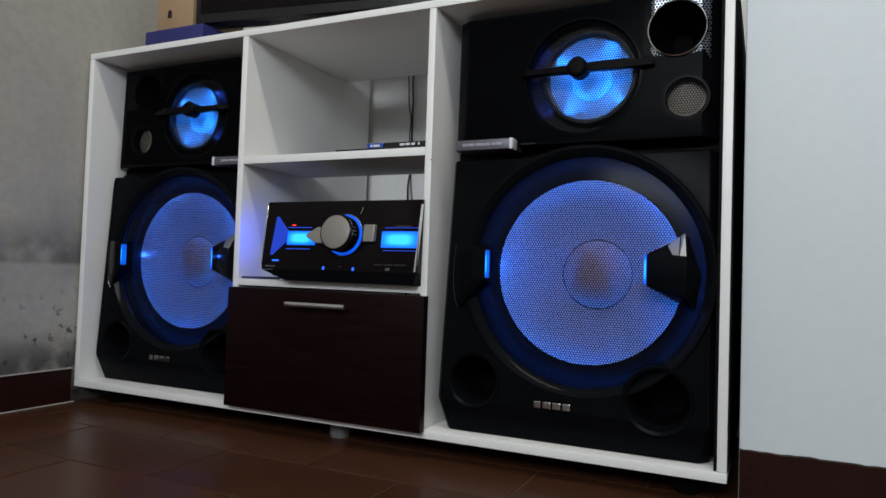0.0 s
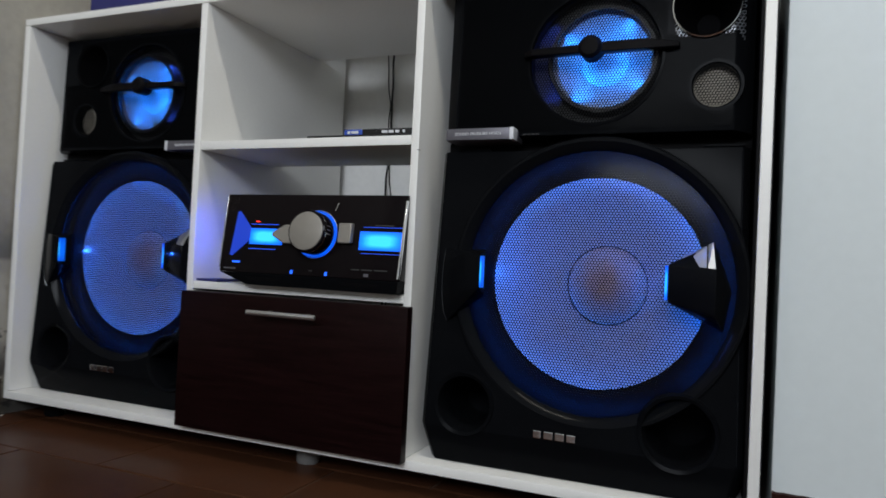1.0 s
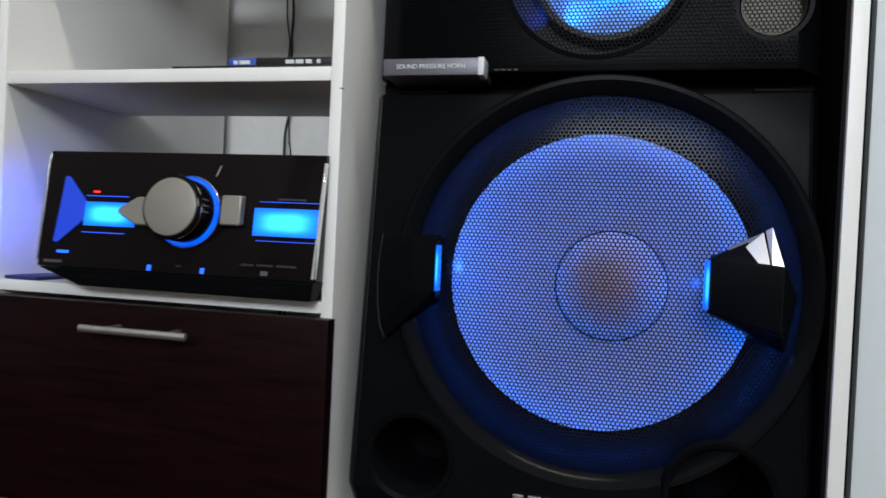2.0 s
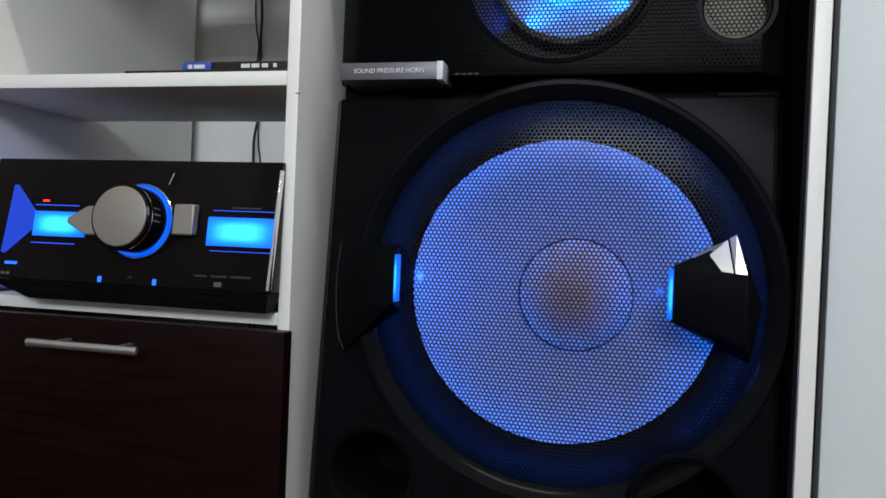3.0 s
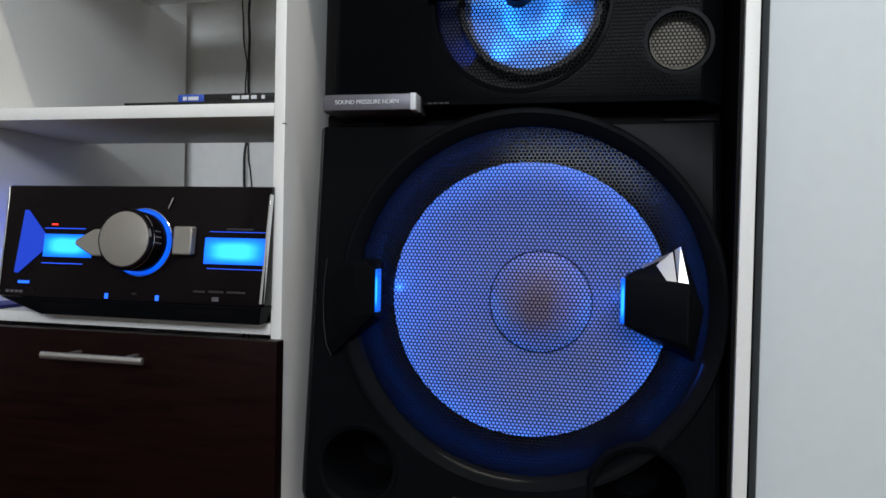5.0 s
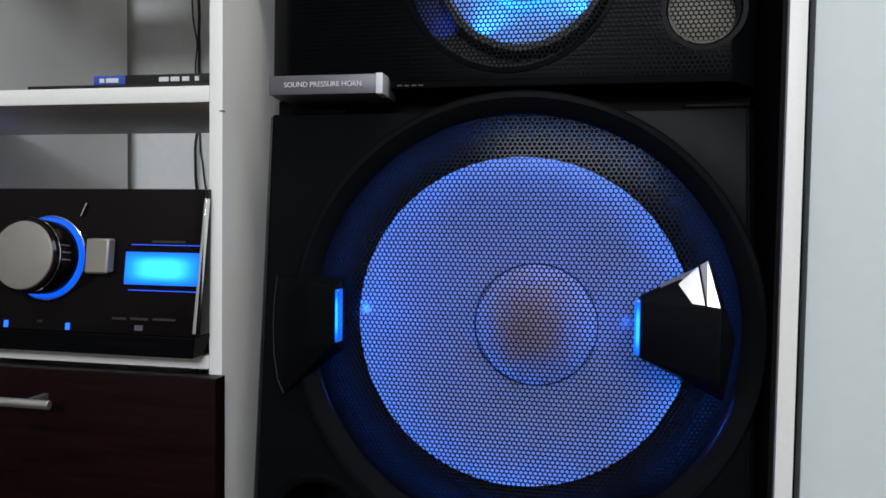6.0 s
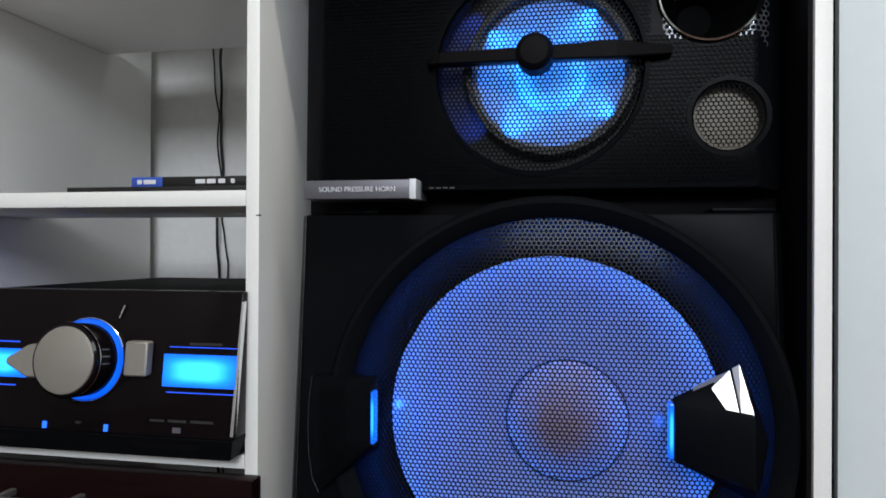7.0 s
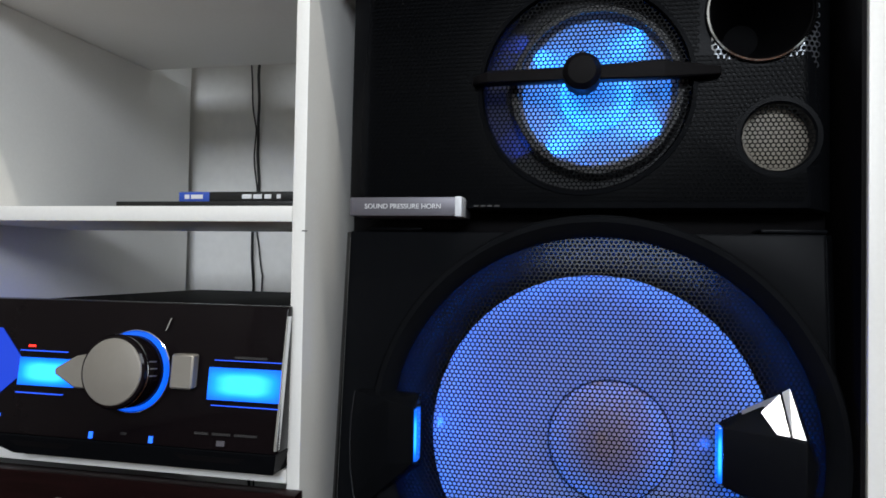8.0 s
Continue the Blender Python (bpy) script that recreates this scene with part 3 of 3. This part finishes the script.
    part("cone", lathe(mx, mz, [(0.0760, 0.0775), (0.068, 0.0765), (0.062, 0.080), (0.030, 0.093)], 72), CONE, mid)
    part("dust_cap", lathe(mx, mz, [(0.0335, 0.093), (0.033, 0.086), (0.027, 0.080), (0.016, 0.0765), (0, 0.0755)], 48), CONE, mid)
    part("grille", honeycomb(mx - s * 0.010, mz, 0.1, 0.1, 0.0042, 0.75, 0.0007, lambda u, v: math.hypot(u, v) < 0.0925, lambda u, v: 0.0605), MESH_DARK, mid, smooth=False)
    bx, bz = cx + upper - s * 0.002, 0.627
    arm = hull([(bx + s * u, y, bz + dz) for u, y, dz in ((-0.100, 0.050, -0.004), (-0.100, 0.050, 0.003), (-0.085, 0.038, -0.006), (-0.085, 0.038, 0.004), (0.070, 0.038, -0.007), (0.070, 0.038, 0.008),
                (0.118, 0.050, -0.003), (0.118, 0.050, 0.004), (-0.100, 0.056, -0.005), (-0.100, 0.056, 0.004), (0.118, 0.057, -0.004), (0.118, 0.057, 0.005))], 0.001, 1)
    cross = part("cross_bar", arm, MATT, mid)
    part("hub", lathe(bx, bz, [(0, 0.028), (0.012, 0.029), (0.0165, 0.034), (0.0165, 0.055), (0, 0.055)], 36), MATT, cross)
    tw = part("tweeter", lathe(tx, tz, [(0.036, 0.0620), (0.035, 0.0580), (0.031, 0.0580), (0.0292, 0.0600), (0.0290, 0.10)], 48), SATIN, sp)
    part("diaphragm", lathe(tx, tz, [(0.0295, 0.078), (0.022, 0.075), (0.012, 0.0735), (0, 0.073)], 40), BEIGE, tw)
    part("grille", honeycomb(tx, tz, 0.035, 0.035, 0.0042, 0.76, 0.0007, lambda u, v: math.hypot(u, v) < 0.0290, lambda u, v: 0.0585), MESH_DARK, tw, smooth=False)
    hm = part("horn_mouth", lathe(hx, hz, [(0.0445, 0.0585), (0.0430, 0.0575), (0.0415, 0.0590), (0.0405, 0.068), (0.030, 0.11), (0.016, 0.142), (0, 0.142)], 56), RUBBER, sp)
    # the left speaker's rim is black instead of chrome to put in its shade
    part("rim", lathe(hx, hz, [(0.0455, 0.0580), (0.0445, 0.0560), (0.0430, 0.0555), (0.0425, 0.0570)], 56), CHROME if s > 0 else SATIN, hm)
    # blue lamps behind the grilles, with an unseen ring added to fill the cone
    part("fill_ring", lathe(wx, wz, [(0.1980, 0.0525), (0.1972, 0.0527), (0.1972, 0.0556), (0.1980, 0.0558)], 96), RING_FILL, woofer, "unseen glowing ring added to light the cone evenly blue")
    # two more unseen lamps added to light the crescent beside the basket
    for a0, a1 in ((128, 178), (232, 182)):
        c0, d0, c1, d1 = s * math.cos(radians(a0)), math.sin(radians(a0)), s * math.cos(radians(a1)), math.sin(radians(a1))
        led_lamp("midrange_light", (mx - s * 0.010 + 0.0885 * c0, 0.068 - forward, mz + 0.0885 * d0), (mx - s * 0.010 + 0.086 * c1, 0.076 - forward, mz + 0.086 * d1), 90, 0.25 * MID_W, (0.03, 0.12, 1.0))
    for k in range(4):
        c, d = math.cos(radians(55 + 90 * k)), math.sin(radians(55 + 90 * k))
        led_lamp("midrange_light", (mx + 0.0742 * c, 0.0672 - forward, mz + 0.0742 * d), (mx - 0.03 * c, 0.088 - forward, mz - 0.03 * d), 100, MID_W, (0.01, 0.20, 1.0))
    sp.location.y -= forward
    return sp


loudspeaker(1.545, 0.2360, 0.2165, 0.0125, 0.0, 1, 0.020, "tall black loudspeaker with a blue-lit silver woofer, in the cabinet bay")
loudspeaker(0.655, 0.2420, 0.1950, 0.002, 0.018, -1, 0.0, "tall black loudspeaker with a blue-lit silver woofer, beside the damp wall")

# ---------------------------------------------------------------- stereo unit
ux0, ux1 = 0.946, 1.2830
unit = thing("stereo_unit", (1.12, 0.15, 0.262), "glossy black stereo unit with a large knob and blue displays", "stereo")


def fy(z):
    """The leaning front of the unit."""
    return -0.010 - (0.414 - z) * 0.13


part("body", box(ux0 + 0.008, ux1 - 0.006, -0.0008, 0.37, 0.270, 0.409, 0.003), RUBBER, unit)
face = hull([(ux0, fy(0.413), 0.413), (ux1, fy(0.413), 0.413), (ux0 + 0.002, fy(0.283), 0.283), (ux1 - 0.002, fy(0.283), 0.283),
             (ux0, -0.001, 0.414), (ux1, -0.001, 0.414), (ux0 + 0.002, -0.001, 0.283), (ux1 - 0.002, -0.001, 0.283)], 0.0015, 2)
part("front_panel", face, GLOSS, unit)
chin = hull([(ux0 + 0.002, fy(0.283), 0.2825), (ux1 - 0.002, fy(0.283), 0.2825), (ux0 + 0.055, -0.023, 0.2632), (ux1 - 0.006, -0.023, 0.2632), (ux0 + 0.002, 0.012, 0.2825), (ux1 - 0.002, 0.012, 0.2825), (ux0 + 0.055, 0.03, 0.2632), (ux1 - 0.006, 0.03, 0.2632)], 0.001, 1)
part("chin", chin, SATIN, unit)
for x in (1.035, 1.215):
    part("vent", hull([(x + u, y, z) for u, y, z in ((-0.035, -0.0262, 0.2765), (0.035, -0.0262, 0.2765), (-0.028, -0.0250, 0.2715), (0.028, -0.0250, 0.2715), (-0.035, -0.020, 0.2765), (0.035, -0.020, 0.2765))]), MATT, unit, "dark slot", smooth=False)
for x in (ux0 + 0.05, ux1 - 0.05):
    for y in (0.05, 0.33):
        part("foot", box(x - 0.012, x + 0.012, y - 0.012, y + 0.012, 0.2622, 0.271, 0.002), RUBBER, unit)


def on_face(x0, x1, z0, z1, out, thick, bevel=0.0):
    """A small block that lies on the leaning front."""
    return hull([(x, fy(z) - o, z) for x in (x0, x1) for z in (z0, z1) for o in (out, out - thick)], bevel, 1)


part("side_trim", hull([(x, fy(z) - o, z) for x, z in ((ux1 - 0.0012, 0.405), (ux1 + 0.0008, 0.405), (ux1 - 0.0042, 0.286), (ux1 - 0.0012, 0.286)) for o in (0.0006, -0.006)], 0.0003, 1), CHROME, unit, "bright chrome edge trim")
part("side_trim", hull([(x, fy(z) - o, z) for x, z in ((ux0 + 0.0010, 0.411), (ux0 - 0.0008, 0.411), (ux0 + 0.0020, 0.290), (ux0 + 0.0002, 0.290)) for o in (0.0006, -0.006)], 0.0003, 1), CHROME, unit, "bright chrome edge trim")
kx, kz = 1.1325, 0.3490
ky = fy(kz)
lean = pose(kx, ky, kz) @ pose(0, 0, 0, -7)


def knob_part(name, prof, mat, parent, label="", seg=64):
    bm = lathe(0, 0, prof, seg)
    bmesh.ops.transform(bm, matrix=lean, verts=bm.verts)
    return part(name, bm, mat, parent, label)


knob = knob_part("volume_knob", [(0.0335, -0.002), (0.0335, -0.030), (0.0325, -0.033), (0.030, -0.034), (0.030, -0.0335)], GLOSS, unit, "large glossy round knob")
knob_part("knob_face", [(0.0302, -0.0338), (0.0296, -0.0350), (0.0285, -0.0354), (0, -0.0356)], TAUPE, knob, "flat taupe knob face")
knob_part("light_ring", [(0.0330, -0.001), (0.0372, -0.0015), (0.0374, -0.004), (0.0362, -0.0065), (0.0335, -0.0065)], RING, knob, "glowing blue ring")
knob_part("chrome_ring", [(0.0376, -0.0005), (0.0376, -0.0040), (0.0382, -0.0046), (0.0388, -0.0040), (0.0388, -0.0005)], CHROME, knob, "thin chrome ring")
knob_part("knob_edge", [(0.0337, -0.0290), (0.0340, -0.0296), (0.0337, -0.0302)], CHROME, knob, "thin chrome line")
# small steel bars that stand in for glints on the knob's barrel
for k in range(3):
    a = radians(-4 + 11 * k)
    bm = box(-0.0002, 0.0003, -0.027, -0.017, -0.0006, 0.0006)
    bmesh.ops.transform(bm, matrix=lean @ pose(0.0335 * math.cos(a), 0, 0.0335 * math.sin(a), 0, -math.degrees(a)), verts=bm.verts)
    part("knob_glint", bm, BRUSHED, knob, smooth=False)
part("knob_arm", on_face(1.176, 1.1985, 0.337, 0.368, 0.012, 0.011, 0.0015), TAUPE, unit)
part("knob_arm", hull([(x, fy(z) - o, z) for x, z in ((1.056, 0.345), (1.056, 0.350), (1.079, 0.333), (1.079, 0.363), (1.11, 0.333), (1.11, 0.363)) for o in (0.016, 0.001)], 0.0015, 1), TAUPE, unit)
part("display", on_face(1.2095, 1.2805, 0.3275, 0.3565, 0.0016, 0.0014), SCREEN, unit, "glowing blue display", smooth=False)
part("display", on_face(1.003, 1.067, 0.330, 0.3565, 0.0016, 0.0014), SCREEN, unit, "glowing blue display", smooth=False)
part("lit_wedge", hull([(x, fy(z) - o, z) for x, z in ((0.972, 0.384), (0.977, 0.384), (0.966, 0.311), (0.971, 0.310), (1.013, 0.346)) for o in (0.0012, 0.0002)]), BLUE_PANEL, unit, "dim blue triangular lit panel", smooth=False)
for z in (0.3630, 0.3225):
    part("display_line", on_face(1.214, 1.2805, z - 0.0004, z + 0.0003, 0.0012, 0.001), BLUE_DIM, unit, smooth=False)
    part("display_line", on_face(1.002, 1.056, z - 0.0004, z + 0.0006, 0.0012, 0.001), BLUE_DIM, unit, smooth=False)
led_lamp("side_led", (0.9435, -0.014, 0.350), (0.869, 0.03, 0.340), 130, 0.40, (0.01, 0.10, 1.0))
part("power_led", on_face(0.973, 0.988, 0.2985, 0.3015, 0.0014, 0.001), BLUE, unit, "blue power light", smooth=False)
for x in (1.092, 1.156):
    part("button_led", on_face(x - 0.0020, x + 0.0020, 0.2850, 0.2910, 0.0014, 0.001), BLUE, unit, "small blue light", smooth=False)
part("standby_led", on_face(1.011, 1.0185, 0.3668, 0.3686, 0.0014, 0.001), RED, unit, "small red light", smooth=False)
bm = hull([(x, fy(z) - o, z) for x, z in ((1.1610, 0.388), (1.1622, 0.388), (1.1655, 0.400), (1.1670, 0.400)) for o in (0.003, 0.0005)])
part("knob_mark", bm, CHROME, unit, smooth=False)
for k in range(4):
    part("name_plate", on_face(0.9575 + k * 0.0062, 0.9620 + k * 0.0062, 0.2875, 0.2905, 0.0012, 0.001), LABEL, unit, smooth=False)
for x0, x1, z in ((1.200, 1.214, 0.297), (1.218, 1.236, 0.2972), (1.240, 1.262, 0.2974), (1.124, 1.130, 0.2915), (1.234, 1.266, 0.366)):
    part("lettering", on_face(x0, x1, z - 0.001, z + 0.001, 0.0011, 0.001), DIM_INK, unit, smooth=False)
part("disc_mark", on_face(1.223, 1.231, 0.2870, 0.2915, 0.0011, 0.001), LABEL, unit, smooth=False)

# ---------------------------------------------------------------- small things
case = thing("game_case", (1.22, 0.08, 0.5134), "dark plastic game case with a blue band, lying on another case", "case")
part("cover", box(1.180, 1.2845, 0.022, 0.16, 0.5134, 0.5235, 0.001), TVBLACK, case)
part("blue_band", box(1.146, 1.1798, 0.022, 0.16, 0.5134, 0.5235, 0.001), BLUE_CASE, case, "blue plastic band")
for x0, x1 in ((1.216, 1.226), (1.228, 1.237), (1.240, 1.247), (1.253, 1.257)):
    part("lettering", box(x0, x1, 0.0213, 0.0219, 0.5164, 0.5206), INK, case, smooth=False)
for x0, x1 in ((1.153, 1.158), (1.160, 1.173)):
    part("lettering", box(x0, x1, 0.0213, 0.0219, 0.5164, 0.5206), INK, case, smooth=False)
solo("disc_case", box(1.080, 1.2840, 0.014, 0.19, 0.5077, 0.5133, 0.001), TVBLACK, "thin black plastic case lying flat on the shelf", "case")
solo("blue_card", box(0.872, 0.918, 0.004, 0.07, 0.2624, 0.2665, 0.001), BLUE_CARD, "flat dark blue card beside the stereo unit", "card")

# on top of the cabinet
# a crumpled blue bag, simplified to a block
solo("blue_bag", hull([(x, y, z) for x in (0.478, 0.66) for y in (0.08, 0.30) for z in (0.7675, 0.836)], 0.003), BLUE_CARD, "crumpled dark blue bag on the cabinet top, built as a plain block", "box")
carton = thing("cardboard_box", (0.55, 0.2, 0.8365), "small brown cardboard carton on a blue bag", "box")
part("carton_body", box(0.492, 0.607, 0.10, 0.27, 0.8365, 0.96, 0.002), CARDBOARD, carton)
part("hand_hole", hull([(x, y, z) for x, z in ((0.528, 0.870), (0.540, 0.870), (0.540, 0.884), (0.534, 0.890), (0.528, 0.884)) for y in (0.0985, 0.1005)]), TVBLACK, carton, "dark cut-out in the carton", smooth=False)
tv = thing("television", (1.1, 0.25, TOP), "large black flat television on the cabinet top", "television")
turn = pose(0.615, 0.10, 0, 0, 0, 9)
for name, args, mat in (("casing", (0, 0.92, 0.0, 0.05, 0.846, 1.40, 0.006), TVBLACK), ("screen", (0.015, 0.905, -0.002, 0.0005, 0.868, 1.385, 0.0), GLOSS), ("stand_neck", (0.40, 0.52, 0.015, 0.04, 0.78, 0.85, 0.004), TVBLACK), ("stand_foot", (0.22, 0.70, -0.04, 0.12, 0.7675, 0.781, 0.004), TVBLACK)):
    bm = box(*args)
    bmesh.ops.transform(bm, matrix=turn, verts=bm.verts)
    part(name, bm, mat, tv)

# cables against the back wall
def cable(xs, r, seed):
    """A cable that hangs through (x, z) stations, with small kinks."""
    pts = []
    for (xa, za), (xb, zb) in zip(xs, xs[1:]):
        for k in range(12):
            f = k / 12
            z = za + (zb - za) * f
            pts.append((xa + (xb - xa) * f + 0.005 * noise.noise((z * 14, seed, 0)), Y_BACK - r - 0.003 - 0.014 * abs(noise.noise((z * 7, seed, 2))), z))
    return tube(pts, r)


solo("cable", cable(((0.994, 1.00), (0.992, 0.80), (0.985, 0.64), (0.989, 0.57), (0.983, 0.46), (0.985, 0.38), (0.985, 0.02)), 0.0024, 1.3), CABLE, "thick black cable hanging down the wall", "cable", "cables behind the cabinet")
solo("cable", cable(((0.972, 1.00), (0.969, 0.81), (0.979, 0.66), (0.986, 0.58), (0.986, 0.50), (1.001, 0.43), (0.990, 0.02)), 0.0014, 5.2), CABLE, "thin black cable hanging down the wall", "cable", "cables behind the cabinet")

# ---------------------------------------------------------------- floor tiles
TX, TY, JOINT = 0.34, 0.176, 0.0035
tile = mesh_of("tile", box(-TX / 2 + JOINT / 2, TX / 2 - JOINT / 2, -TY / 2 + JOINT / 2, TY / 2 - JOINT / 2, -0.008, 0, 0.0012, 1), TILE)
for j in range(-20, 3):
    y = -0.219 + j * TY
    if not Y_FRONT < y < Y_BACK:
        continue
    for i in range(-3, 11):
        x = 0.98 + TX * (i + 0.5 + 0.5 * (j % 2))
        if X_LEFT - 0.17 < x < X_FAR + 0.17:
            ob = new("tile", tile)
            ob.location = (x - ORG[ground].x, y - ORG[ground].y, FLOOR - ORG[ground].z + 0.0008 * (noise.noise((x * 9, y * 9, 0))))
            ob.parent = ground
